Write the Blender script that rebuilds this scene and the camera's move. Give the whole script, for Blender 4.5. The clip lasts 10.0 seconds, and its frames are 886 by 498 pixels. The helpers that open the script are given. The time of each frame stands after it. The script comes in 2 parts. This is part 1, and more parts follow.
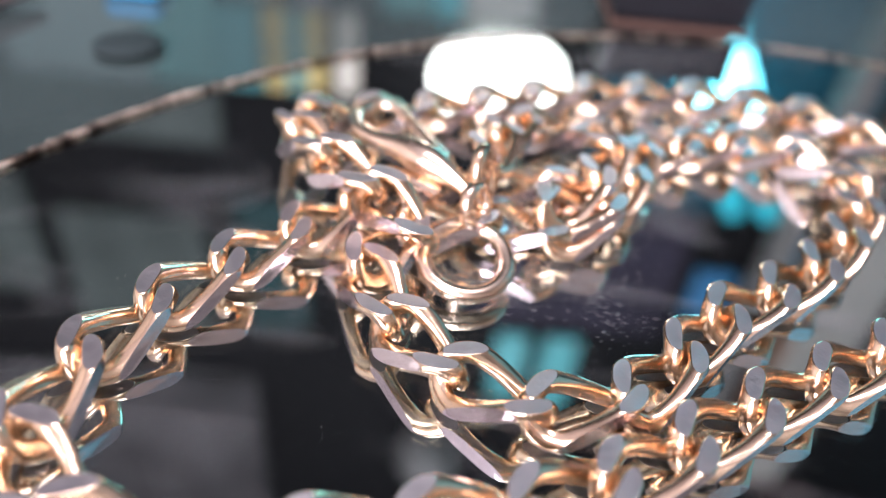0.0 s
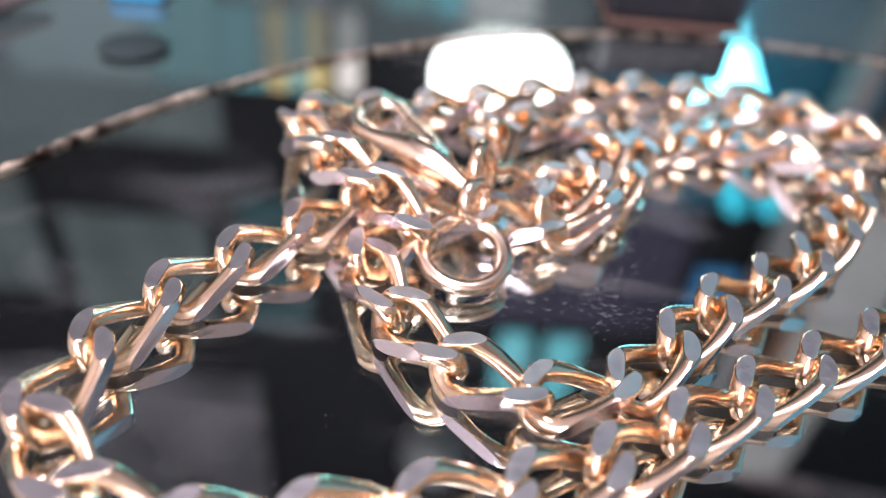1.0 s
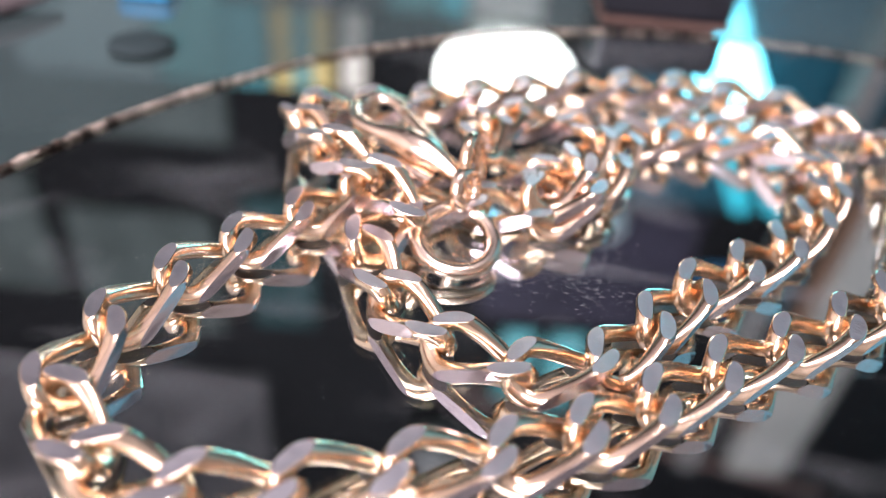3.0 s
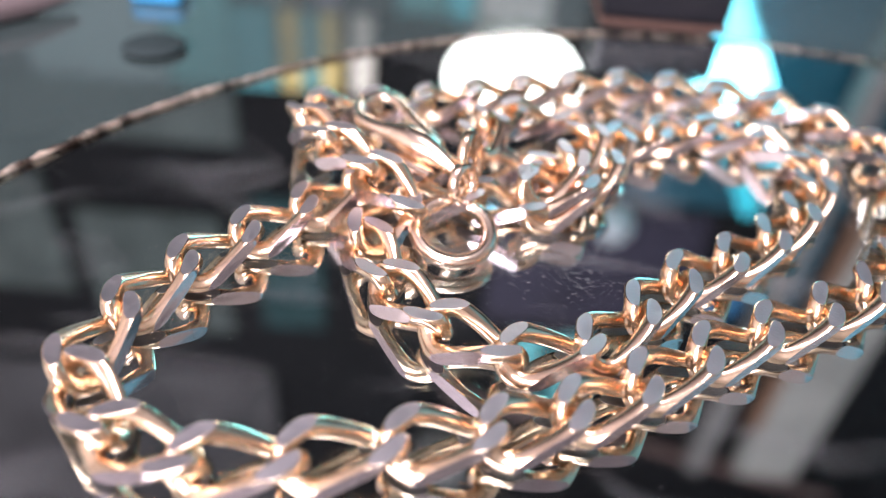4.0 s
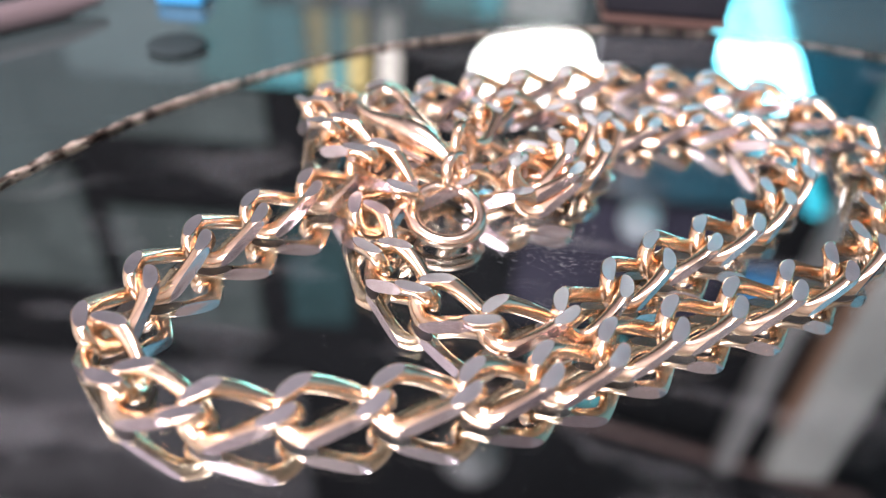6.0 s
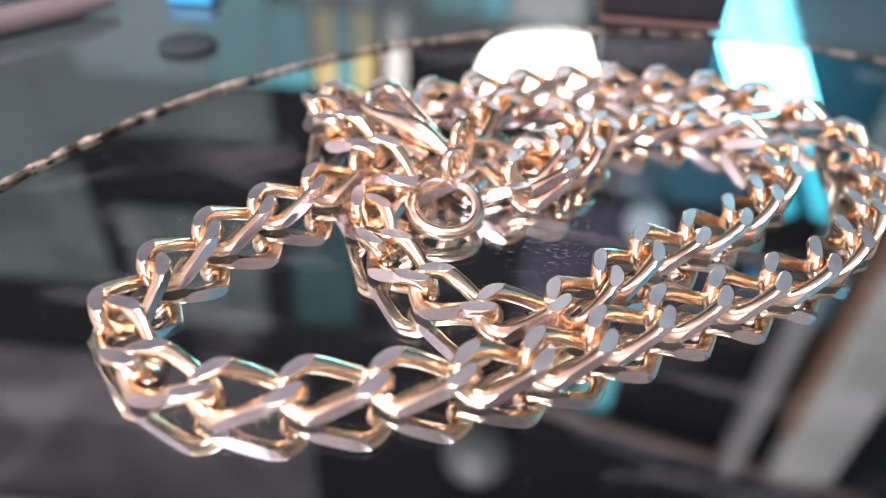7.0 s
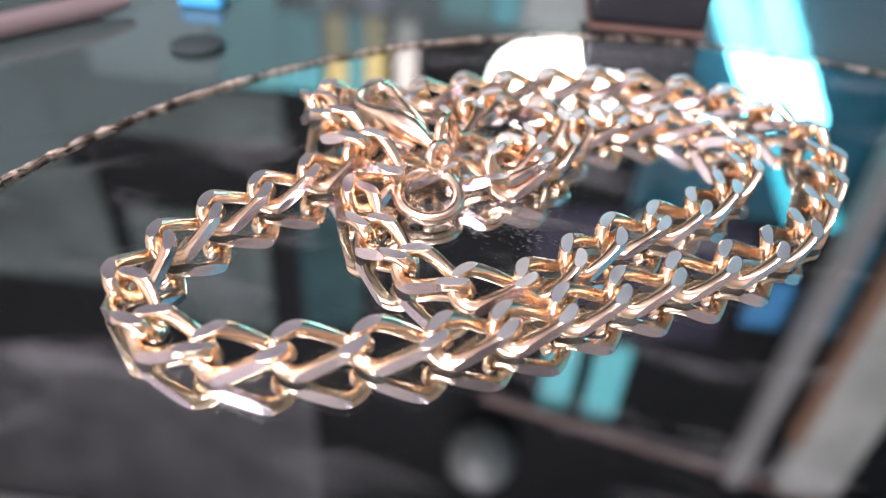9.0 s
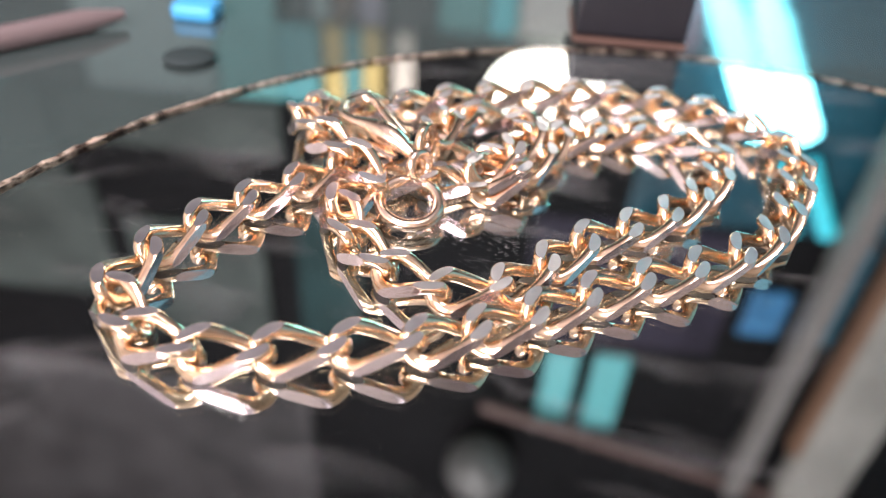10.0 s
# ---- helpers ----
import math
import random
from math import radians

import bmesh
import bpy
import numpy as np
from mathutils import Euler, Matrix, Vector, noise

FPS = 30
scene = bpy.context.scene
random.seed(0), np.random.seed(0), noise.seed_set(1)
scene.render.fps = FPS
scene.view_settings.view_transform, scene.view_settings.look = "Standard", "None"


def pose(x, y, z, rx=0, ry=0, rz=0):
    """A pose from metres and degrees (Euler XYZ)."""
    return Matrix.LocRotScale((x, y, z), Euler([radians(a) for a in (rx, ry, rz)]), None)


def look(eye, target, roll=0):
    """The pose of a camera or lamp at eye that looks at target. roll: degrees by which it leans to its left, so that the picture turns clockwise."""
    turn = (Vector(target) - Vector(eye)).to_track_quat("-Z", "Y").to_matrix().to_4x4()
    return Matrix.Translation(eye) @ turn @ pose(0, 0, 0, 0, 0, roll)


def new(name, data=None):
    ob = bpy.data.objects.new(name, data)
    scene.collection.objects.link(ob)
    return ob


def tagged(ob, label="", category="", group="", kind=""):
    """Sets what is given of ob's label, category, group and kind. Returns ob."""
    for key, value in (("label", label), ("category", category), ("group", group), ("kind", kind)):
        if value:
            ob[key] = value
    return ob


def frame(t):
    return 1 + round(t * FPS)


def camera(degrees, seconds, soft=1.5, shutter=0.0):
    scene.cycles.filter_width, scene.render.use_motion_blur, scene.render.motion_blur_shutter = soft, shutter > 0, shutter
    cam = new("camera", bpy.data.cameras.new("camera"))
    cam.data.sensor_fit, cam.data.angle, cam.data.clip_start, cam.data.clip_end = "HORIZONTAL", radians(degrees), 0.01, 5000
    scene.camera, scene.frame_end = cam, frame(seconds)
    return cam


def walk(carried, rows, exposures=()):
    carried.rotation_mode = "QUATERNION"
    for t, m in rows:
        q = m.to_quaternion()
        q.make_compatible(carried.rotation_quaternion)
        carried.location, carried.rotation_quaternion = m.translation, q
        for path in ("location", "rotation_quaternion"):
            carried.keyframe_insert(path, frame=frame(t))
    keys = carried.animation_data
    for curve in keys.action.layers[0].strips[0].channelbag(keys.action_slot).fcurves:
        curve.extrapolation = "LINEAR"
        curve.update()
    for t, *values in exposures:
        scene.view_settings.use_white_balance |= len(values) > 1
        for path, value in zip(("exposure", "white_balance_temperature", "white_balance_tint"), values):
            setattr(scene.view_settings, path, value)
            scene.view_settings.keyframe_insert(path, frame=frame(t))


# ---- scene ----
cam = camera(62.0, 10.0, soft=0.85)
PATH = [
    (0, -0.00158, 0.00029, 0.02859, 50.81, -5.07, 1.55),
    (0.5, -0.00159, -0.00048, 0.02897, 50.80, -4.78, 1.58),
    (1, -0.00143, -0.00076, 0.02913, 50.71, -4.67, 1.47),
    (1.5, -0.00138, -0.00114, 0.02951, 50.52, -4.67, 1.50),
    (2, -0.00126, -0.00176, 0.02965, 50.63, -4.61, 1.53),
    (2.5, -0.00093, -0.00229, 0.02987, 50.52, -4.58, 1.66),
    (4, 0.00001, -0.00525, 0.03100, 50.75, -4.14, 2.37),
    (4.5, 0.00060, -0.00619, 0.03169, 50.66, -3.74, 2.94),
    (5, 0.00114, -0.00721, 0.03216, 50.61, -3.01, 3.78),
    (5.5, 0.00193, -0.00805, 0.03229, 50.48, -2.94, 4.01),
    (7, 0.00309, -0.01092, 0.03353, 50.54, -2.82, 4.66),
    (7.5, 0.00347, -0.01214, 0.03364, 50.54, -3.05, 5.05),
    (8, 0.00397, -0.01298, 0.03409, 50.63, -3.09, 5.16),
    (8.5, 0.00459, -0.01398, 0.03466, 50.72, -3.15, 5.41),
    (9, 0.00548, -0.01556, 0.03530, 51.00, -3.07, 5.75),
    (9.5, 0.00649, -0.01628, 0.03584, 51.42, -3.03, 5.80),
    (10, 0.00708, -0.01710, 0.03626, 51.83, -3.13, 5.63),
]
walk(cam, [(t, pose(x, y, z, rx, ry, rz)) for t, x, y, z, rx, ry, rz in PATH], [(0.0, -0.20, 6200, 9), (2.7, -0.12, 6200, 9), (5.0, -0.04, 6350, 10), (9.5, 0.02, 6400, 10), (10.0, 0.01, 6850, 9)])
# phone lens: a pupil of about 1.5 mm
cam.data.dof.use_dof = True
cam.data.dof.aperture_fstop = 20.0

# ---- light ----
world = bpy.data.worlds.new("world")
scene.world = world
world.use_nodes = True
world.node_tree.nodes["Background"].inputs["Color"].default_value = (0.55, 0.65, 0.7, 1)
world.node_tree.nodes["Background"].inputs["Strength"].default_value = 0.05


def area_lamp(name, eye, target, size_x, size_y, watts, colour):
    data = bpy.data.lights.new(name, "AREA")
    data.shape, data.size, data.size_y, data.energy, data.color = "RECTANGLE", size_x, size_y, watts, colour
    ob = new(name, data)
    ob.matrix_world = look(eye, target)
    return ob


# soft light from behind in an added unseen window, and an added overhead fill
area_lamp("back_soft_light", (-0.55, -1.13, 0.75), (-0.55, 0, 0.75), 0.86, 0.86, 56, (1.0, 0.895, 0.995))
# added overhead fill for the facets
area_lamp("overhead_fill_light", (0.10, -0.13, 1.68), (0.10, -0.13, 0), 0.6, 0.3, 18, (1.0, 0.92, 1.0))


# ---- materials ----
def material(name, colour, rough=0.5, metal=0.0, vary=0.12, scale=60.0, bump=0.0, bump_scale=400.0, emit=0.0, tint=None, spec=0.5, stretch=(1, 1, 1), hard=False):
    m = bpy.data.materials.new(name)
    m.use_nodes = True
    nt = m.node_tree
    b = nt.nodes["Principled BSDF"]
    b.inputs["Metallic"].default_value = metal
    b.inputs["Specular IOR Level"].default_value = spec
    coord = nt.nodes.new("ShaderNodeTexCoord")
    mp = nt.nodes.new("ShaderNodeMapping")
    mp.inputs["Scale"].default_value = stretch
    nt.links.new(coord.outputs["Object"], mp.inputs["Vector"])
    n1 = nt.nodes.new("ShaderNodeTexNoise")
    n1.inputs["Scale"].default_value, n1.inputs["Detail"].default_value = scale, 5
    nt.links.new(mp.outputs["Vector"], n1.inputs["Vector"])
    ramp = nt.nodes.new("ShaderNodeMix")
    ramp.data_type = "RGBA"
    dark = tuple(c * (1 - vary) for c in colour)
    light = tint or tuple(min(1, c * (1 + vary)) for c in colour)
    ramp.inputs["A"].default_value, ramp.inputs["B"].default_value = (*dark, 1), (*light, 1)
    if hard:
        # chips and painted pale glints, with firm edges
        cut = nt.nodes.new("ShaderNodeMapRange")
        cut.inputs["From Min"].default_value, cut.inputs["From Max"].default_value = 0.43, 0.56
        nt.links.new(n1.outputs["Fac"], cut.inputs["Value"])
        nt.links.new(cut.outputs["Result"], ramp.inputs["Factor"])
    else:
        nt.links.new(n1.outputs["Fac"], ramp.inputs["Factor"])
    nt.links.new(ramp.outputs["Result"], b.inputs["Base Color"])
    n2 = nt.nodes.new("ShaderNodeTexNoise")
    n2.inputs["Scale"].default_value, n2.inputs["Detail"].default_value = bump_scale, 4
    nt.links.new(mp.outputs["Vector"], n2.inputs["Vector"])
    rr = nt.nodes.new("ShaderNodeMapRange")
    rr.inputs["To Min"].default_value, rr.inputs["To Max"].default_value = rough * 0.75, min(1, rough * 1.3)
    nt.links.new(n2.outputs["Fac"], rr.inputs["Value"])
    nt.links.new(rr.outputs["Result"], b.inputs["Roughness"])
    if bump:
        bp = nt.nodes.new("ShaderNodeBump")
        bp.inputs["Strength"].default_value, bp.inputs["Distance"].default_value = 1.0, bump
        nt.links.new(n2.outputs["Fac"], bp.inputs["Height"])
        nt.links.new(bp.outputs["Normal"], b.inputs["Normal"])
    if emit:
        b.inputs["Emission Color"].default_value = (*colour, 1)
        b.inputs["Emission Strength"].default_value = emit
    return m


GOLD = material("polished_rose_gold", (0.925, 0.635, 0.425), 0.215, 1.0, 0.08, 300, 0.000016, 1500, tint=(0.93, 0.73, 0.55))
# filed faces of the same gold, lilac and grey reflections put into their colour
CUT = material("lilac_reflection_cut_gold", (0.93, 0.78, 0.80), 0.20, 1.0, 0.05, 900, 0.000003, 2500)
FACET = material("grey_reflection_gold_facet", (0.70, 0.66, 0.70), 0.42, 1.0, 0.22, 2200, 0.00005, 2200, tint=(0.62, 0.55, 0.55))
SATIN = material("satin_rose_gold", (0.90, 0.70, 0.55), 0.24, 1.0, 0.10, 400, 0.000015, 1800)
MIRROR = material("silvered_mirror", (0.80, 0.84, 0.83), 0.012, 1.0, 0.03, 40)
GLASS = bpy.data.materials.new("clear_glass")
GLASS.use_nodes = True
g = GLASS.node_tree.nodes["Principled BSDF"]
g.inputs["Base Color"].default_value = (0.96, 0.985, 0.98, 1)
g.inputs["Transmission Weight"].default_value, g.inputs["Roughness"].default_value, g.inputs["IOR"].default_value = 1.0, 0.0, 1.5
# wiped smears of dust and polish on the glass
nt = GLASS.node_tree
coord, film_noise, film_range = (nt.nodes.new("ShaderNode" + k) for k in ("TexCoord", "TexNoise", "MapRange"))
film, film_mix = nt.nodes.new("ShaderNodeBsdfDiffuse"), nt.nodes.new("ShaderNodeMixShader")
film.inputs["Color"].default_value = (0.55, 0.54, 0.55, 1)
stretch = nt.nodes.new("ShaderNodeMapping")
stretch.inputs["Rotation"].default_value, stretch.inputs["Scale"].default_value = (0, 0, 0.9), (1, 2.6, 1)
film_noise.inputs["Scale"].default_value, film_noise.inputs["Detail"].default_value, film_noise.inputs["Distortion"].default_value = 48, 9, 1.3
film_range.inputs["From Min"].default_value, film_range.inputs["From Max"].default_value = 0.54, 0.80
film_range.inputs["To Max"].default_value = 0.10
nt.links.new(coord.outputs["Object"], stretch.inputs["Vector"])
nt.links.new(stretch.outputs["Vector"], film_noise.inputs["Vector"])
nt.links.new(film_noise.outputs["Fac"], film_range.inputs["Value"])
nt.links.new(film_range.outputs["Result"], film_mix.inputs["Fac"])
nt.links.new(g.outputs["BSDF"], film_mix.inputs[1])
nt.links.new(film.outputs["BSDF"], film_mix.inputs[2])
nt.links.new(film_mix.outputs["Shader"], nt.nodes["Material Output"].inputs["Surface"])
# dark chips are breaks; the rim's pale sparkle is put into the colour
EDGE = material("ground_glass_edge_glints", (0.24, 0.14, 0.095), 0.25, 0.3, 0.55, 800, 0.0008, 1500, spec=0.9, tint=(0.98, 0.79, 0.64), hard=True)
BACKING = material("black_mirror_backing", (0.012, 0.012, 0.012), 0.6, 0, 0.4, 800)
TABLE = material("grey_green_lacquered_bench", (0.112, 0.150, 0.146), 0.05, 0.55, 0.45, 14, 0.000006, 300, spec=0.9)
WALL = material("charcoal_wall_paint", (0.006, 0.006, 0.0068), 0.7, 0, 0.5, 5, 0.0004, 120, spec=0.1)
# ceiling and side wall paints, out of view, tuned to reflect onto the gold
CEIL = material("grey_ceiling_paint", (0.44, 0.40, 0.42), 0.7, 0, 0.1, 4, 0.0003, 120)
# blue of an added, unseen wall piece that tints the facets
SKYB = material("sky_blue_tint_reflector", (0.22, 0.60, 0.72), 0.7, 0, 0.1, 4, 0.0003, 120)
ROSE = material("dusty_rose_wall_paint", (0.44, 0.385, 0.34), 0.7, 0, 0.1, 4, 0.0003, 120)
PALE = material("pale_wall_paint", (0.78, 0.705, 0.64), 0.7, 0, 0.08, 4, 0.0003, 120)
BLACK = material("carton_shade_black", (0.014, 0.018, 0.019), 0.6, 0, 0.3, 60, spec=0.2)
RUBBER = material("dark_grey_green_rubber", (0.030, 0.042, 0.043), 0.7, 0, 0.3, 60, spec=0.2)
DARKBOX = material("dark_grey_card", (0.012, 0.012, 0.016), 0.4, 0, 0.4, 120)
BROWN = material("brown_card_edge", (0.11, 0.06, 0.045), 0.5, 0, 0.3, 200)
STEEL = material("grey_painted_steel", (0.15, 0.14, 0.135), 0.45, 0, 0.25, 20)
STONE = material("stained_pale_grey_paint", (0.25, 0.24, 0.22), 0.6, 0, 0.55, 7)
BATTEN = material("brown_batten_wood", (0.17, 0.095, 0.06), 0.55, 0, 0.3, 30, stretch=(4, 4, 0.5))
RAIL = material("red_brown_rail_paint", (0.13, 0.08, 0.072), 0.5, 0, 0.3, 25)
TEALB = material("teal_board_paint", (0.05, 0.26, 0.28), 0.5, 0, 0.3, 15)
DEEP = material("deep_blue_reflected_patch", (0.004, 0.046, 0.068), 0.4, 0, 0.6, 12)
YELLOW = material("yellow_board_paint", (0.55, 0.42, 0.14), 0.5, 0, 0.25, 20)
CREAM = material("cream_board_paint", (0.75, 0.68, 0.58), 0.5, 0, 0.15, 20)
# grey-green, purple and purple-grey: mirror haze put into board colours
WARMGREY = material("grey_green_haze", (0.047, 0.057, 0.054), 0.6, 0, 0.9, 9, spec=0.15)
TEALD = material("dark_teal_reflected_patch", (0.014, 0.036, 0.038), 0.6, 0, 0.6, 9, spec=0.15)
PURPLE = material("dark_purple_haze", (0.025, 0.0215, 0.035), 0.6, 0, 0.7, 9, spec=0.15)
BLUE_PATCH = material("mottled_blue_reflected_patch", (0.012, 0.07, 0.20), 0.5, 0, 0.8, 45, tint=(0.05, 0.26, 0.52))
PINK = material("pale_pink_plastic", (0.20, 0.15, 0.15), 0.3, 0, 0.15, 150)
BLUE = material("sky_blue_plastic", (0.06, 0.38, 0.72), 0.35, 0, 0.2, 150)
# colours of invented low boards that the bench mirrors as streaks
LOWGREY = material("grey_teal_board_paint", (0.23, 0.30, 0.30), 0.6, 0, 0.35, 6)
LOWDARK = material("dark_board_paint", (0.025, 0.03, 0.032), 0.6, 0, 0.35, 6)
LOWTEAL = material("mid_teal_board_paint", (0.09, 0.30, 0.30), 0.6, 0, 0.3, 8)
LOWBROWN = material("dark_brown_board_paint", (0.10, 0.06, 0.045), 0.6, 0, 0.3, 8)
LOWLILAC = material("lilac_grey_board_paint", (0.24, 0.22, 0.28), 0.6, 0, 0.3, 8)
LOWCYAN = material("bright_teal_board_paint", (0.10, 0.55, 0.62), 0.6, 0, 0.3, 8)
# pale grey stands for the white lamp's sheen on the bench
LOWPALE = material("pale_grey_lamp_sheen", (0.60, 0.58, 0.55), 0.6, 0, 0.2, 8)
LOWBLUE = material("petrol_blue_board_paint", (0.009, 0.085, 0.13), 0.6, 0, 0.4, 4)
LOWPINK = material("dull_pink_board_paint", (0.36, 0.20, 0.26), 0.6, 0, 0.3, 8)
HAZE = material("purple_grey_haze", (0.045, 0.043, 0.045), 0.6, 0, 0.9, 11, spec=0.15)
GLOW_WHITE = material("white_lamp_glow", (1.0, 0.97, 0.9), 0.4, 0, 0, 10, emit=14.0)
GLOW_CYAN = material("cyan_lamp_glow", (0.20, 0.80, 0.95), 0.4, 0, 0, 10, emit=12.0)
GLOW_PANE = material("cyan_pane_glow", (0.075, 0.31, 0.33), 0.4, 0, 0, 10, emit=0.16)
GLOW_TEAL = material("teal_glow_past_lamps", (0.03, 0.42, 0.52), 0.4, 0, 0, 10, emit=0.9)
GLOW_SOFT = material("soft_globe_glow", (0.22, 0.23, 0.25), 0.4, 0, 0, 10, emit=0.8)
GLOW_DIM = material("frosted_globe_glow", (0.085, 0.083, 0.083), 0.4, 0, 0, 10, emit=0.22)


# ---- mesh helpers ----
def part(name, bm, mats, parent=None, label="", smooth=None):
    me = bpy.data.meshes.new(name)
    bm.to_mesh(me)
    bm.free()
    for m in mats if isinstance(mats, (list, tuple)) else [mats]:
        me.materials.append(m)
    if smooth is not None:
        me.shade_smooth()
        me.set_sharp_from_angle(angle=radians(smooth))
    ob = new(name, me)
    if parent:
        ob.parent = parent
    if label:
        tagged(ob, label)
    return ob


def empty(name, at=(0, 0, 0)):
    ob = new(name)
    ob.location = at
    ob.empty_display_size = 0.002
    return ob


def box_bm(x0, x1, y0, y1, z0, z1, bevel=0.0):
    bm = bmesh.new()
    bmesh.ops.create_cube(bm, size=1, matrix=Matrix.LocRotScale(((x0 + x1) / 2, (y0 + y1) / 2, (z0 + z1) / 2), None, (x1 - x0, y1 - y0, z1 - z0)))
    if bevel:
        bmesh.ops.bevel(bm, geom=bm.edges[:], offset=bevel, segments=2, affect="EDGES", profile=0.6)
    return bm


def tube_bm(points, radii, sides=12, closed=False, flat=1.0, up=Vector((0, 0, 1)), square=0.0):
    """A tube along points; radii one or many; flat squeezes it along up; square makes its section boxier."""
    bm = bmesh.new()
    pts = [Vector(p) for p in points]
    n = len(pts)
    rings = []
    for i, p in enumerate(pts):
        a = pts[(i - 1) % n] if closed or i else p
        b = pts[(i + 1) % n] if closed or i < n - 1 else p
        d = (b - a).normalized()
        side = d.cross(up)
        side = side.normalized() if side.length > 1e-6 else Vector((1, 0, 0))
        top = side.cross(d).normalized()
        r = radii[i] if isinstance(radii, (list, tuple)) else radii
        ring = []
        for k in range(sides):
            t = 2 * math.pi * k / sides
            c, s = math.cos(t), math.sin(t)
            q = 1 + square * (abs(c * s) * 2) ** 2 * 0.35
            ring.append(bm.verts.new(p + side * (c * r * q) + top * (s * r * q * flat)))
        rings.append(ring)
    for i in range(n if closed else n - 1):
        r0, r1 = rings[i], rings[(i + 1) % n]
        for k in range(sides):
            bm.faces.new((r0[k], r0[(k + 1) % sides], r1[(k + 1) % sides], r1[k]))
    if not closed:
        bm.faces.new(rings[0][::-1])
        bm.faces.new(rings[-1])
    bmesh.ops.recalc_face_normals(bm, faces=bm.faces[:])
    return bm


def spline(points, step):
    """Points of a smooth curve through the given ones, that far apart."""
    P = [Vector(p) for p in points]
    P = [2 * P[0] - P[1], *P, 2 * P[-1] - P[-2]]
    fine = []
    for i in range(1, len(P) - 2):
        a, b, c, d = P[i - 1 : i + 3]
        for k in range(40):
            t = k / 40
            fine.append(0.5 * (2 * b + (c - a) * t + (2 * a - 5 * b + 4 * c - d) * t * t + (3 * b - a - 3 * c + d) * t**3))
    fine.append(P[-2])
    out, last = [fine[0]], fine[0]
    for p in fine:
        while (p - last).length >= step:
            last = last + (p - last).normalized() * step
            out.append(last)
    return out


MM = 0.001

# ---- bench and mirror ----
table = tagged(part("bench_top", box_bm(-1.2, 1.2, -0.9, 0.80, -0.043, -0.003, 0.002), TABLE), "grey-green lacquered bench top with soft reflections", "bench", kind="structure")

mirror = tagged(empty("round_mirror", (0.0277, 0.0073, -0.003)), "round frameless mirror with a chipped ground edge lying on the bench", "mirror")
RIM = 0.0665


def disc_bm(radius, z0, z1, seg=256, rough=0.0):
    bm = bmesh.new()
    lo, hi = [], []
    for k in range(seg):
        a = 2 * math.pi * k / seg
        r = radius + rough * noise.noise(Vector((math.cos(a) * 60, math.sin(a) * 60, z0 * 100)))
        lo.append(bm.verts.new((r * math.cos(a), r * math.sin(a), z0)))
        hi.append(bm.verts.new((r * math.cos(a), r * math.sin(a), z1)))
    bm.faces.new(hi)
    bm.faces.new(lo[::-1])
    for k in range(seg):
        bm.faces.new((lo[k], lo[(k + 1) % seg], hi[(k + 1) % seg], hi[k]))
    return bm


part("backing", disc_bm(RIM - 0.0004, 0.0, 0.0020, 256, 0.0004), BACKING, mirror, "black paint backing")
part("silver_layer", disc_bm(RIM - 0.0006, 0.0020, 0.0023, 256), MIRROR, mirror)
sheet = disc_bm(RIM - 0.0006, 0.00231, 0.003, 256)
for f in sheet.faces:
    f.material_index = 1 if len(f.verts) == 4 else 0
part("glass_sheet", sheet, [GLASS, EDGE], mirror, "clear glass sheet with fine dust")
bm = bmesh.new()
SEG, prof = 720, [(-0.0011, 0.00302), (-0.0003, 0.0029), (-0.0001, 0.0025), (0.0, 0.0016), (-0.0003, 0.0007)]
rings = []
for k in range(SEG):
    a = 2 * math.pi * k / SEG
    ring = []
    for j, (dr, z) in enumerate(prof):
        chip = noise.noise(Vector((math.cos(a) * 140, math.sin(a) * 140, j * 0.9))) * (0.00022 if j else 0.00008)
        ring.append(bm.verts.new(((RIM + dr + chip) * math.cos(a), (RIM + dr + chip) * math.sin(a), z + chip * 0.4)))
    rings.append(ring)
for k in range(SEG):
    r0, r1 = rings[k], rings[(k + 1) % SEG]
    for j in range(len(prof) - 1):
        bm.faces.new((r0[j], r0[j + 1], r1[j + 1], r1[j]))
bmesh.ops.recalc_face_normals(bm, faces=bm.faces[:])
part("ground_edge", bm, EDGE, mirror, "chipped ground glass edge with pale sparkle in its colour")

# ---- the chain ----
PITCH, LONG, WIDE, WIRE, TWIST, HALF, SIDE = 4.6, 6.75, 4.0, 0.56, -60.0, 1.08, 1.67


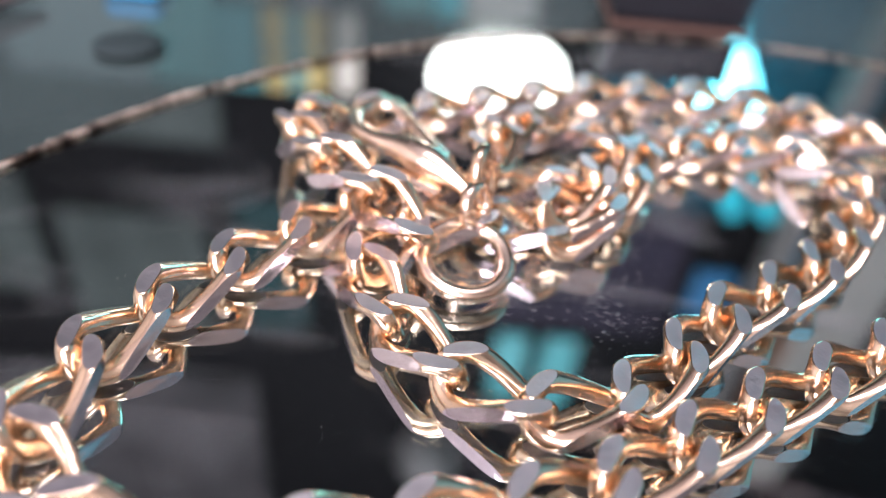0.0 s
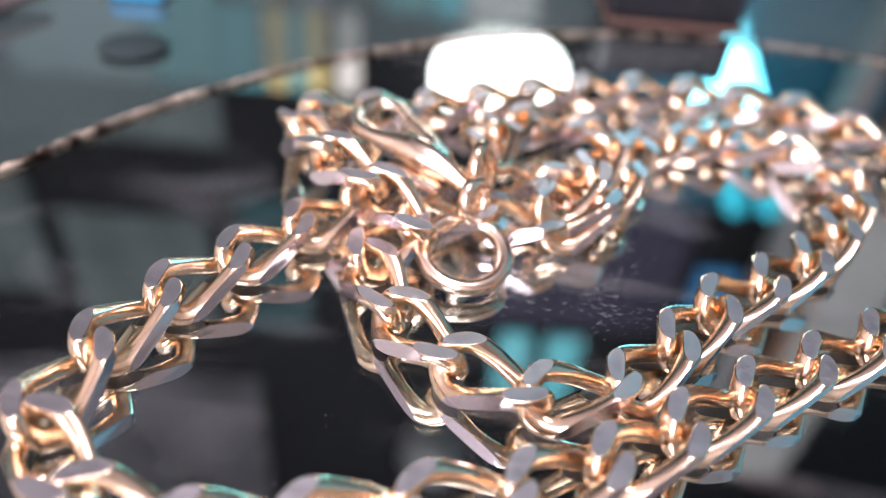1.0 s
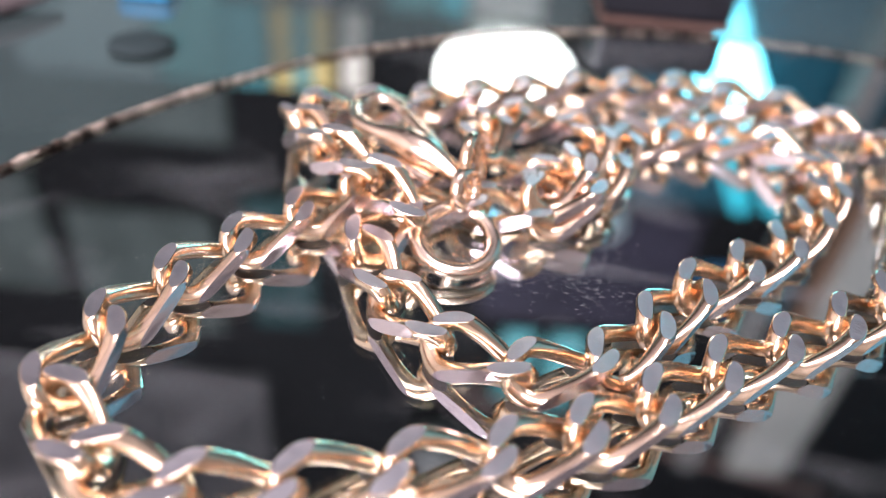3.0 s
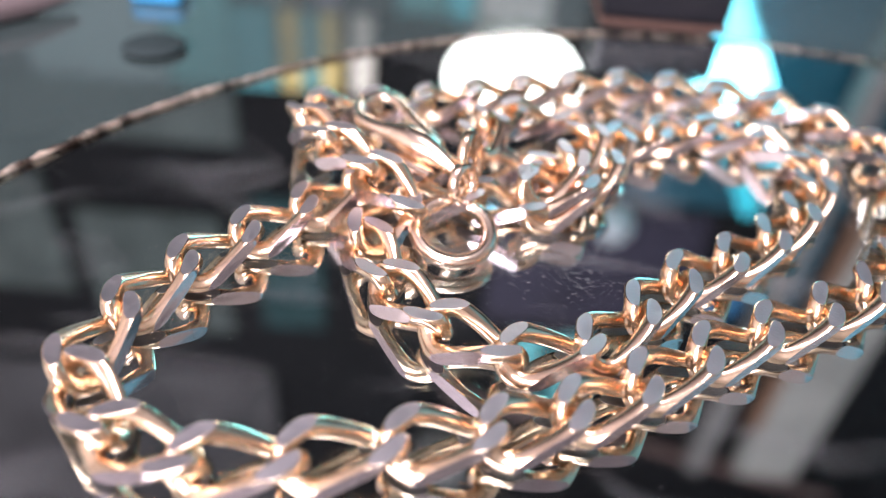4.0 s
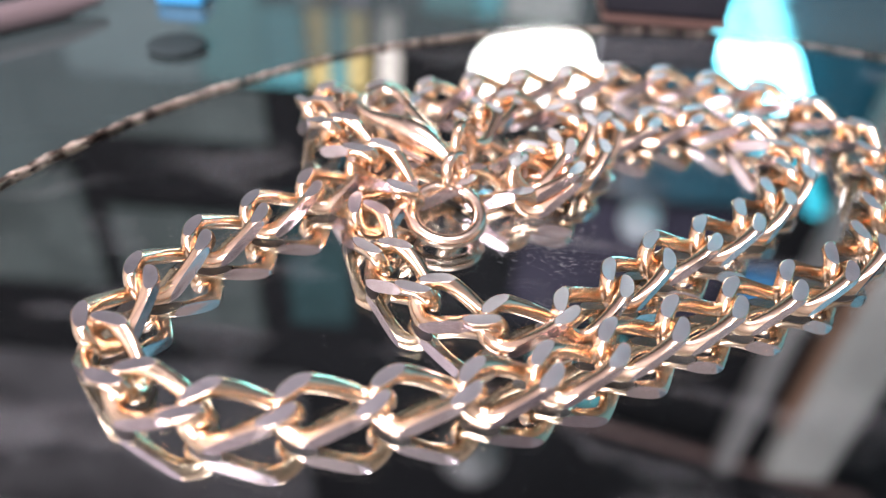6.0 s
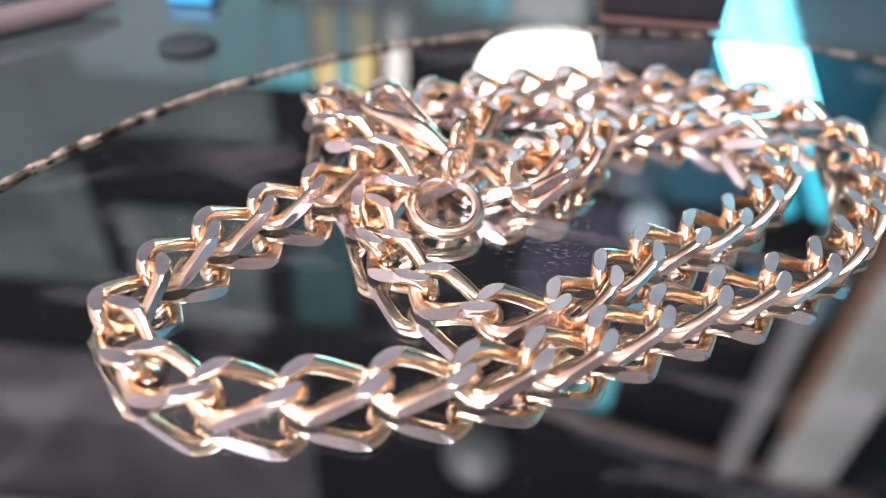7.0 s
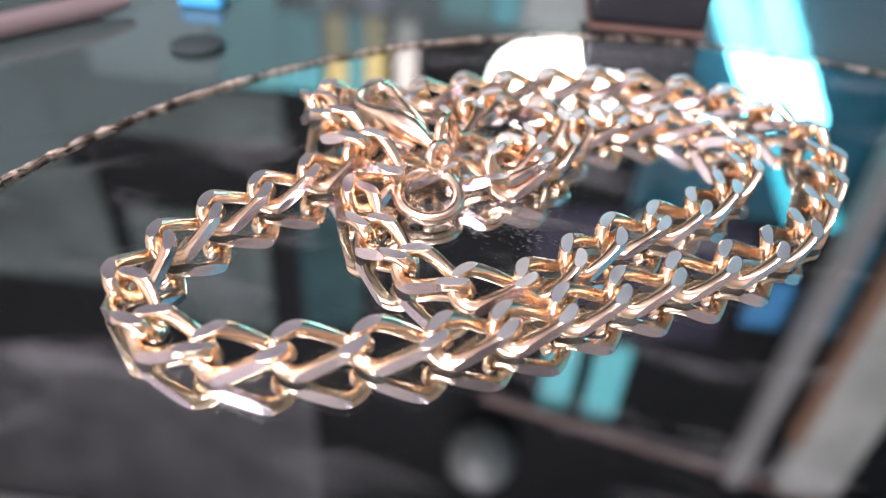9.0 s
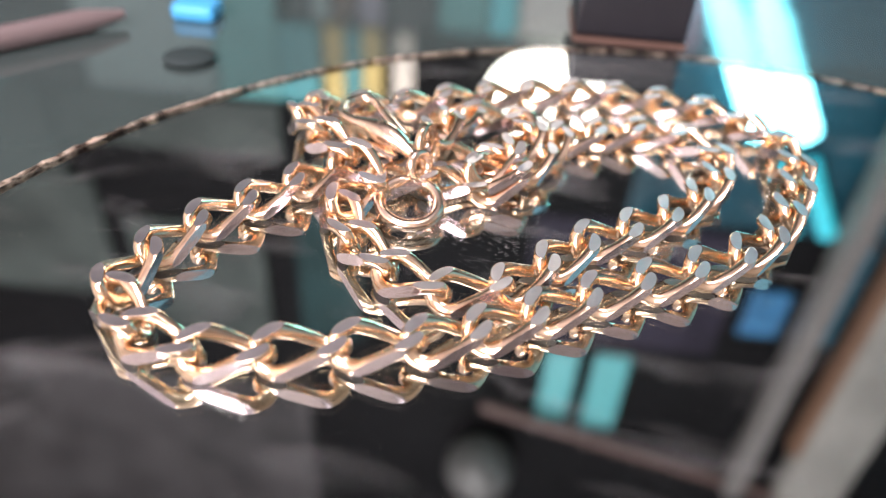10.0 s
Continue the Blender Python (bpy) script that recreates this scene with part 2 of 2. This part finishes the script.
def link_mesh():
    """A twisted curb link of rounded wire, filed flat above, below and along both sides. Lengths in millimetres, scaled at the end."""
    bm = bmesh.new()
    r, straight, N, K = WIDE / 2 - WIRE, LONG / 2 - WIDE / 2, 64, 20
    rings = []
    total = 4 * straight + 2 * math.pi * r
    for i in range(N):
        s = total * i / N
        # stadium centre line
        if s < 2 * straight:
            p, d = Vector((-straight + s, -r, 0)), Vector((1, 0, 0))
        elif s < 2 * straight + math.pi * r:
            a = (s - 2 * straight) / r - math.pi / 2
            p, d = Vector((straight + r * math.cos(a), r * math.sin(a), 0)), Vector((-math.sin(a), math.cos(a), 0))
        elif s < 4 * straight + math.pi * r:
            p, d = Vector((straight - (s - 2 * straight - math.pi * r), r, 0)), Vector((-1, 0, 0))
        else:
            a = (s - 4 * straight - math.pi * r) / r + math.pi / 2
            p, d = Vector((-straight + r * math.cos(a), r * math.sin(a), 0)), Vector((-math.sin(a), math.cos(a), 0))
        side = Vector((d.y, -d.x, 0))
        ring = []
        for k in range(K):
            t = 2 * math.pi * (k + 0.5) / K
            c, n = math.cos(t), math.sin(t)
            q = WIRE / (abs(c) ** 2.5 + abs(n) ** 2.5) ** 0.4
            v = p + side * (c * q) + Vector((0, 0, n * q))
            u = max(-1, min(1, v.x / (LONG / 2 - WIRE)))
            ring.append(bm.verts.new(Matrix.Rotation(radians(TWIST) * u, 3, "X") @ v))
        rings.append(ring)
    for i in range(N):
        r0, r1 = rings[i], rings[(i + 1) % N]
        for k in range(K):
            bm.faces.new((r0[k], r0[(k + 1) % K], r1[(k + 1) % K], r1[k]))
    bmesh.ops.recalc_face_normals(bm, faces=bm.faces[:])
    cuts = [(Vector((0, y, 0)), SIDE, 2) for y in (1, -1)]
    for way, far, slot in (*cuts, (Vector((0, 0, 1)), HALF, 1), (Vector((0, 0, -1)), HALF, 1)):
        bmesh.ops.bisect_plane(bm, geom=bm.verts[:] + bm.edges[:] + bm.faces[:], plane_co=way * far, plane_no=way, clear_outer=True)
        before = set(bm.faces)
        bmesh.ops.holes_fill(bm, edges=[e for e in bm.edges if e.is_boundary], sides=0)
        for f in bm.faces:
            if f not in before:
                f.material_index = slot
    # a fine bevel round each filed face
    for f in [f for f in bm.faces if f.material_index == 1]:
        bmesh.ops.inset_individual(bm, faces=[f], thickness=0.05, depth=0.02, use_even_offset=True)
    for f in bm.faces:
        if f.material_index == 1 and len(f.verts) == 4 and f.calc_area() < 0.05:
            f.material_index = 0
    bmesh.ops.recalc_face_normals(bm, faces=bm.faces[:])
    bmesh.ops.scale(bm, vec=(MM, MM, MM), verts=bm.verts[:])
    for f in bm.faces:
        f.smooth = True
    for e in bm.edges:
        if e.calc_face_angle(0) > radians(27) or len({f.material_index == 1 for f in e.link_faces}) > 1:
            e.smooth = False
    me = bpy.data.meshes.new("link")
    bm.to_mesh(me)
    bm.free()
    me.materials.append(GOLD)
    me.materials.append(FACET)
    me.materials.append(CUT)
    return me


LINK = link_mesh()
necklace = tagged(empty("necklace"), "rose gold curb link necklace coiled in two loops on the mirror", "necklace")


def lift(p):
    """A node on the glass, or one of the heap, no lower than that."""
    return (p[0], p[1] - 0.5, HALF) if len(p) == 2 else (p[0], p[1], max(p[2], HALF))


def lay_chain(nodes, wobble=4.2):
    """A link from each node to the next."""
    made = []
    for a, b in zip(nodes, nodes[1:]):
        a, b = Vector(lift(a)), Vector(lift(b))
        mid, d = (a + b) / 2, (b - a).normalized()
        side = Vector((0, 0, 1)).cross(d).normalized()
        m = Matrix((d, side, d.cross(side))).transposed().to_4x4()
        jit = pose(0, 0, 0, random.uniform(-wobble, wobble), random.uniform(-0.6, 0.6), random.uniform(-wobble, wobble))
        ob = new("link", LINK)
        ob.parent = necklace
        ob.matrix_basis = Matrix.Translation(mid * MM) @ m @ jit
        made.append(ob)
    return made


def between(*points):
    """Nodes a link's pitch apart along a smooth curve, from the first point to the last."""
    points = [lift(p) for p in points]
    fine = spline(points, 0.05)
    count = max(1, round(0.05 * (len(fine) - 1) / PITCH))
    return [tuple(fine[round(i * (len(fine) - 1) / count)]) for i in range(count + 1)]


LEFT = [(-8.7, 34.9), (-11.9, 31.7), (-14.7, 28.2), (-16.9, 24.2), (-17.9, 19.7), (-14.8, 16.2), (-10.5, 14.7), (-5.9, 15.5)]
FRONT = [(-1.1, 16.7), (3.8, 17.9), (7.9, 19.4), (11.6, 21.5), (15.6, 24.3), (19.7, 26.4), (24.1, 28.6), (27.9, 31), (31.1, 34.1), (33.5, 38), (35.2, 42)]
INNER = [(-4.6, 32.4), (-2.7, 28.6), (0.6, 25.1), (4.7, 23.2), (9.35, 24.15), (12.6, 27.2), (15.6, 30.6), (19.3, 32.9), (23, 35.6), (26, 38.9), (28.4, 42.6)]
# the outer loop, its far side, and the end that carries the jump ring
lay_chain(LEFT + FRONT)
lay_chain(between(FRONT[-1], (36.3, 46.3), (35.6, 50.8), (32.8, 54.3), (29, 56.6), (24.5, 57.6), (15, 57.4), (10.5, 56.4), (6, 55), (1, 52.6), (-4, 50.2), (-8.4, 48.8, 1.4), (-11.0, 45.6, 2.1), (-9.8, 42.4, 3.0), (-7.5, 39.2, 3.5), (-4.4, 36.1, 3.4), (-1.2, 33.5, 2.5)))
# under the clasp the outer loop turns back into the inner one
lay_chain(between(LEFT[0], (-5.6, 38.4), (-1.5, 41.0, 1.2), (3, 41.6, 1.2), (7.4, 41.4, 1.2), (10.4, 38.8, 1.0), (7.4, 36.5, 1.0), (3.2, 36.8, 1.3), (-1.2, 36.2, 1.6), INNER[0]))
near_links = lay_chain(INNER)
lay_chain(between(INNER[-1], (28.9, 46.2), (26.6, 49.4), (22.5, 50.3), (18, 48.9), (14.2, 46.6, 1.3), (12.5, 42.5, 1.7), (10.2, 38.6, 2.0)))
# the other end, heaped over itself up to the clasp
lay_chain([(10.2, 38.6, 2.0), (6.5, 36.9, 2.3), (9.8, 40.4, 2.8), (11.2, 44.6, 2.6), (9.4, 48.6, 1.7), (5.4, 48.2, 1.8), (3.4, 44.4, 3.0), (2.4, 40.2, 3.9)])


def ring_mesh(radius, wire, oval=1.0):
    return tube_bm([(oval * radius * MM * math.cos(a), radius * MM * math.sin(a), 0) for a in np.linspace(0, 2 * math.pi, 48, endpoint=False)], wire * MM, 14, True)


jump_ring = part("jump_ring", ring_mesh(2.46, 0.54), SATIN, necklace, "round satin rose gold jump ring", 40)
jump_ring.matrix_basis = pose(1.25 * MM, 33.2 * MM, 1.3 * MM, 15, 4, 0)
small_ring = part("clasp_ring", ring_mesh(1.9, 0.42, 0.75), GOLD, necklace, "small oval ring through the clasp's eye", 40)
small_ring.matrix_basis = pose(2.1 * MM, 37.9 * MM, 3.9 * MM, 80, 0, 70)

# lobster clasp: the swelling body runs into a hook, which the gate closes
EYE = Vector((1.7, 36.0, 3.2))
clasp = empty("lobster_clasp")
clasp.parent = necklace
tagged(clasp, "rose gold lobster claw clasp")
clasp.matrix_basis = Matrix.Translation(EYE * MM)


def clasp_tube(name, points, radius, sides, flat, label="", square=0.0):
    line = spline([Vector(p) - EYE for p in points], 0.2)
    radii = [MM * radius(i / (len(line) - 1)) for i in range(len(line))]
    return part(name, tube_bm([p * MM for p in line], radii, sides, False, flat, square=square), SATIN, clasp, label, 50)


clasp_tube("claw", [(1.7, 36.5, 3.2), (0.7, 37.4, 3.6), (-0.9, 38.7, 4.0), (-3.0, 40.0, 4.2), (-5.0, 40.9, 4.2), (-6.1, 42.2, 4.2), (-6.1, 44.2, 4.2), (-5.0, 45.4, 4.2), (-3.6, 45.0, 4.1), (-2.7, 43.7, 4.0)],
           lambda f: 0.46 + 0.72 * math.exp(-(((f - 0.27) / 0.15) ** 2)) - 0.12 * max(0, f - 0.6), 18, 0.9, "satin swelling claw")
clasp_tube("gate", [(-2.6, 43.5, 4.0), (-1.4, 41.6, 3.9), (-0.2, 39.7, 3.6)], lambda f: 0.38 + 0.25 * f, 12, 0.8, "flat spring gate")
clasp_tube("lever", [(-3.9, 38.9, 3.2), (-2.2, 38.0, 3.2), (-0.4, 37.0, 3.0)], lambda f: 0.42, 12, 0.7, "short thumb lever", 1.0)
part("eye", ring_mesh(1.1, 0.44), SATIN, clasp, "", 50).matrix_basis = pose(0, 0, 0, 74, 0, 58)
cam.data.dof.focus_object = near_links[1]

# ---- room ----
tagged(part("wall_front", box_bm(-1.5, 1.5, 0.97, 1.07, -0.8, 1.75), WALL), "charcoal painted wall behind the bench", "wall", kind="structure")
# side walls, back wall and ceiling are unseen reflectors for the gold
tagged(part("wall_left", box_bm(-1.6, -1.5, -1.1, 1.07, -0.8, 1.75), PALE), "unseen pale side wall that brightens the gold", "wall", kind="structure")
tagged(part("wall_right", box_bm(1.5, 1.6, -1.1, 0.12, -0.8, 1.75), ROSE), "unseen dusty rose side wall that warms the gold's reflections", "wall", kind="structure")
# added blue stretch out of view, reflected by the right-hand facets
tagged(part("blue_tint_wall", box_bm(1.5, 1.6, 0.12, 1.07, -0.8, 1.75), SKYB), "unseen sky blue wall piece added to tint the facets", "wall", kind="structure")
def solid(name, boxes, mat, label):
    whole = bmesh.new()
    for b in boxes:
        bmesh.ops.create_cube(whole, size=1, matrix=Matrix.LocRotScale(((b[0] + b[1]) / 2, (b[2] + b[3]) / 2, (b[4] + b[5]) / 2), None, (b[1] - b[0], b[3] - b[2], b[5] - b[4])))
    return tagged(part(name, whole, mat), label, "wall", kind="structure")


solid("wall_back", ((-1.6, -1.0, -1.2, -1.1, -0.8, 1.75), (-0.1, 1.6, -1.2, -1.1, -0.8, 1.75), (-1.0, -0.1, -1.2, -1.1, -0.8, 0.3), (-1.0, -0.1, -1.2, -1.1, 1.2, 1.75)), PALE, "unseen pale painted wall with an opening for the soft light")
# window is out of view, added only to house the soft light
window = tagged(empty("added_window", (-0.55, -1.15, 0.3)), "unseen window with a pale frame, added round the soft light", "window", kind="structure")
part("window_frame", box_bm(-0.45, 0.45, -0.03, 0.03, 0.87, 0.90), PALE, window)
part("window_sill", box_bm(-0.47, 0.47, -0.05, 0.10, -0.02, 0.0), PALE, window)
# unseen housing, added over the fill light
housing = tagged(part("overhead_fill_housing", box_bm(-0.22, 0.42, -0.30, 0.04, 1.69, 1.748, 0.01), STEEL), "unseen flat grey housing added above the overhead fill light", "lamp")
tagged(part("ceiling", box_bm(-1.6, 1.6, -1.2, 1.07, 1.75, 1.85), CEIL), "unseen grey ceiling that brightens the facets", "ceiling", kind="structure")
tagged(part("floor", box_bm(-1.6, 1.6, -1.2, 1.07, -0.9, -0.8), WALL), "dark floor", "floor", kind="structure")


GROUPS = {"streak_board": "boards low on the wall", "upright_board": "narrow boards on the wall", "haze_panel": "grey-green panels on the wall", "light_panel": "cyan light panels on the wall"}


def board(name, x0, x1, z0, z1, mat, label, depth=0.012, category="board"):
    return tagged(part(name, box_bm(x0, x1, 0.97 - depth, 0.968, z0, z1, 0.002), mat), label, category, GROUPS.get(name, ""))


# bright window-like panes, simplified to glowing panels
for n, (x0, x1, z0, z1) in enumerate(((0.16, 0.22, 0.94, 1.13), (0.25, 0.315, 0.94, 1.145))):
    board("light_panel", x0, x1, z0, z1, GLOW_PANE, "upright cyan glowing window-like pane on the wall", category="light panel")


def globe(x, z, r, mat):
    bm = bmesh.new()
    bmesh.ops.create_uvsphere(bm, u_segments=24, v_segments=14, radius=r)
    ob = tagged(part("globe_lamp", bm, mat, None, "", 60), "dim frosted round globe lamp on the wall", "lamp", "globe lamps on the wall")
    ob.location = (x, 0.968 - r, z)


globe(0.06, 1.24, 0.068, GLOW_DIM)
globe(0.28, 0.655, 0.032, GLOW_SOFT)
bm = bmesh.new()
bmesh.ops.create_uvsphere(bm, u_segments=32, v_segments=16, radius=1, matrix=Matrix.LocRotScale((0.091, 0.95, 0.430), None, (0.090, 0.015, 0.070)))
tagged(part("white_lamp", bm, GLOW_WHITE, None, "", 60), "bright white oval wall lamp", "lamp")
for x in (0.298, 0.354):
    bm = tube_bm([(x - 0.036, 0.94, 0.23), (x, 0.94, 0.29), (x + 0.092, 0.94, 0.445)], [0.011, 0.021, 0.022], 12)
    tagged(part("tube_lamp", bm, GLOW_CYAN, None, "", 40), "bright cyan slanted tube lamp on the wall", "lamp", "bright tube lamps on the wall")
# added glowing tubes: the soft teal glow continuing past the cyan lamps
for x in (0.423, 0.479):
    bm = tube_bm([(x, 0.955, 0.50), (x + 0.07, 0.955, 0.62)], 0.014, 12)
    tagged(part("teal_glow_tube", bm, GLOW_TEAL, None, "", 40), "added tube for the dim teal glow past the tube lamps", "lamp", "dim tube lamps on the wall")
tagged(part("post", box_bm(0.553, 0.588, 0.90, 0.94, -0.8, 1.24, 0.003), STEEL), "narrow grey painted steel upright post", "post")
tagged(part("post", box_bm(0.657, 0.775, 0.90, 0.94, -0.8, 1.24, 0.003), STONE), "broad stained pale grey upright post", "post")
tagged(part("batten", box_bm(0.640, 0.656, 0.905, 0.94, -0.8, 1.1, 0.002), BATTEN), "thin brown wooden batten beside the broad post", "batten")
bm = tube_bm([(0.05, 0.93, 1.08), (0.9, 0.93, 1.33)], 0.012, 8)
tagged(part("rail", bm, RAIL, None, "", 40), "red brown painted sloping rail", "rail")
# invented boards for blurred blue and teal patches reflected in the mirror
board("blue_board", 0.24, 1.45, 0.352, 0.63, DEEP, "invented board for a deep teal blue reflected area", 0.006)
board("teal_panel", -0.30, -0.19, 0.68, 0.97, TEALD, "invented panel for a dark teal reflected patch")
# invented panel carrying the mirror's purple haze
board("purple_haze_panel", 0.10, 0.45, 0.645, 0.915, PURPLE, "invented panel for a dark purple haze in the mirror", 0.006)
board("petrol_panel", 0.59, 0.639, 0.64, 0.86, LOWBLUE, "invented narrow panel for a petrol blue patch between the posts")
# mottled blue patch, set on an invented board
board("blue_patch_board", 0.478, 0.545, 0.75, 0.85, BLUE_PATCH, "small invented board for a mottled blue reflected patch")
# invented panels carrying hazy grey-green patches of the mirror
for x0, x1, z0, z1 in ((-1.4, -0.64, 0.66, 0.92), (-0.60, -0.36, 0.73, 1.0), (-1.4, -1.0, 0.95, 1.1), (-1.4, -0.68, 0.49, 0.655), (-0.67, -0.31, 0.49, 0.585)):
    board("haze_panel", x0, x1, z0, z1, WARMGREY, "invented panel for a grey-green hazy patch in the mirror")
# mirrored colour bands, given the shape of invented boards
for x0, x1, m, lab in ((-0.235, -0.205, YELLOW, "yellow"), (-0.205, -0.18, TEALB, "teal"), (-0.18, -0.15, YELLOW, "yellow"), (-0.135, -0.105, CREAM, "cream"), (-0.30, -0.24, TEALB, "teal")):
    board("upright_board", x0, x1 - 0.002, 0.355, 0.48, m, lab + " invented narrow board for a reflected colour band")

# invented boards, coloured after the streaks reflected in the bench
for x0, x1, m, lab in ((-1.45, -1.16, LOWDARK, "dark grey"), (-1.155, -1.04, LOWGREY, "grey-teal"), (-1.035, -0.95, LOWTEAL, "mid teal"), (-0.945, -0.80, LOWGREY, "grey-teal"), (-0.795, -0.73, LOWTEAL, "mid teal"), (-0.725, -0.60, LOWDARK, "dark grey"), (-0.595, -0.40, LOWGREY, "grey-teal"), (-0.395, -0.302, LOWTEAL, "mid teal"), (-0.28, -0.255, LOWDARK, "dark grey"), (-0.25, -0.225, LOWGREY, "grey-teal"),
                       (-0.22, -0.19, LOWBROWN, "dark brown"), (-0.185, -0.15, LOWLILAC, "lilac grey"), (-0.145, -0.08, LOWDARK, "dark grey"), (-0.075, -0.01, LOWTEAL, "mid teal"),
                       (-0.005, 0.03, LOWCYAN, "bright teal"), (0.035, 0.13, LOWPALE, "pale grey"), (0.135, 0.235, LOWDARK, "dark grey"), (0.24, 0.275, LOWPINK, "dull pink"), (0.28, 1.45, LOWBLUE, "petrol blue")):
    board("streak_board", x0, x1, 0.02, 0.346 if x1 > -0.3 else 0.48, m, lab + " invented upright board for a reflected streak in the bench")
# invented board for the purple-grey haze low in the mirror
board("haze_board", -1.4, -0.30, 1.12, 1.70, HAZE, "invented high board for a purple-grey haze in the mirror")

# ---- things on the bench ----
carton = tagged(empty("carton"), "dark grey low carton with a brown bottom edge", "box")
part("carton_body", box_bm(0.0170, 0.0315, 0.0775, 0.089, -0.0004, 0.0068, 0.0006), DARKBOX, carton)
part("bottom_edge", box_bm(0.0168, 0.0317, 0.0773, 0.0892, -0.0013, -0.0005, 0.0003), BROWN, carton, "brown card bottom edge")
# dark gap under the carton: its shade, built as a black block
part("under_shade", box_bm(0.018, 0.0305, 0.0785, 0.088, -0.003, -0.0013), BLACK, carton, "black block for the shade under the carton")
bm = tube_bm([(-0.064, 0.050, -0.0015), (-0.058, 0.0565, -0.0015), (-0.0455, 0.0702, -0.0015), (-0.042, 0.0738, -0.0015)], [0.0014, 0.0015, 0.0015, 0.0006], 16)
tagged(part("pen", bm, PINK, None, "", 40), "pale pink plastic pen barrel on the bench", "pen")
bm = bmesh.new()
bmesh.ops.create_uvsphere(bm, u_segments=24, v_segments=12, radius=1, matrix=Matrix.LocRotScale((-0.0300, 0.0648, -0.0025), Euler((0, 0, 0.3)), (0.0032, 0.0026, 0.0007)))
bmesh.ops.bisect_plane(bm, geom=bm.verts[:] + bm.edges[:] + bm.faces[:], plane_co=(0, 0, -0.003), plane_no=(0, 0, -1), clear_outer=True)
tagged(part("rubber_pad", bm, RUBBER, None, "", 40), "small dark domed rubber pad on the bench", "pad")
tagged(part("blue_block", box_bm(-0.0370, -0.0310, 0.0765, 0.081, -0.003, -0.0008, 0.0008), BLUE), "small sky blue plastic block on the bench", "block")

# dust on the glass
bm = bmesh.new()
rng = random.Random(5)
for _ in range(1300):
    a, r = rng.uniform(0, 2 * math.pi), 0.065 * math.sqrt(rng.random())
    q = rng.uniform(0.000012, 0.000032) * (2 if rng.random() < 0.03 else 1)
    bmesh.ops.create_icosphere(bm, subdivisions=1, radius=q, matrix=Matrix.LocRotScale((0.0277 + r * math.cos(a), 0.0073 + r * math.sin(a), q * 0.5), Euler((0, 0, rng.uniform(0, 3))), (rng.uniform(1, 2.2), 1, 0.6)))
for _ in range(170):
    a, r = rng.uniform(0, 2 * math.pi), 0.0042 * abs(rng.gauss(0, 1))
    q = rng.uniform(0.000009, 0.000022)
    bmesh.ops.create_icosphere(bm, subdivisions=1, radius=q, matrix=Matrix.LocRotScale((0.0088 + r * math.cos(a), 0.0318 + 0.8 * r * math.sin(a), q * 0.4), Euler((0, 0, rng.uniform(-0.4, 0.4))), (rng.uniform(4, 14), 1, 0.5)))
DUST = material("pale_dust", (0.22, 0.22, 0.215), 0.9, 0, 0.3, 400)
tagged(part("dust", bm, DUST), "scattered pale dust specks on the mirror glass", "dust", kind="stuff")
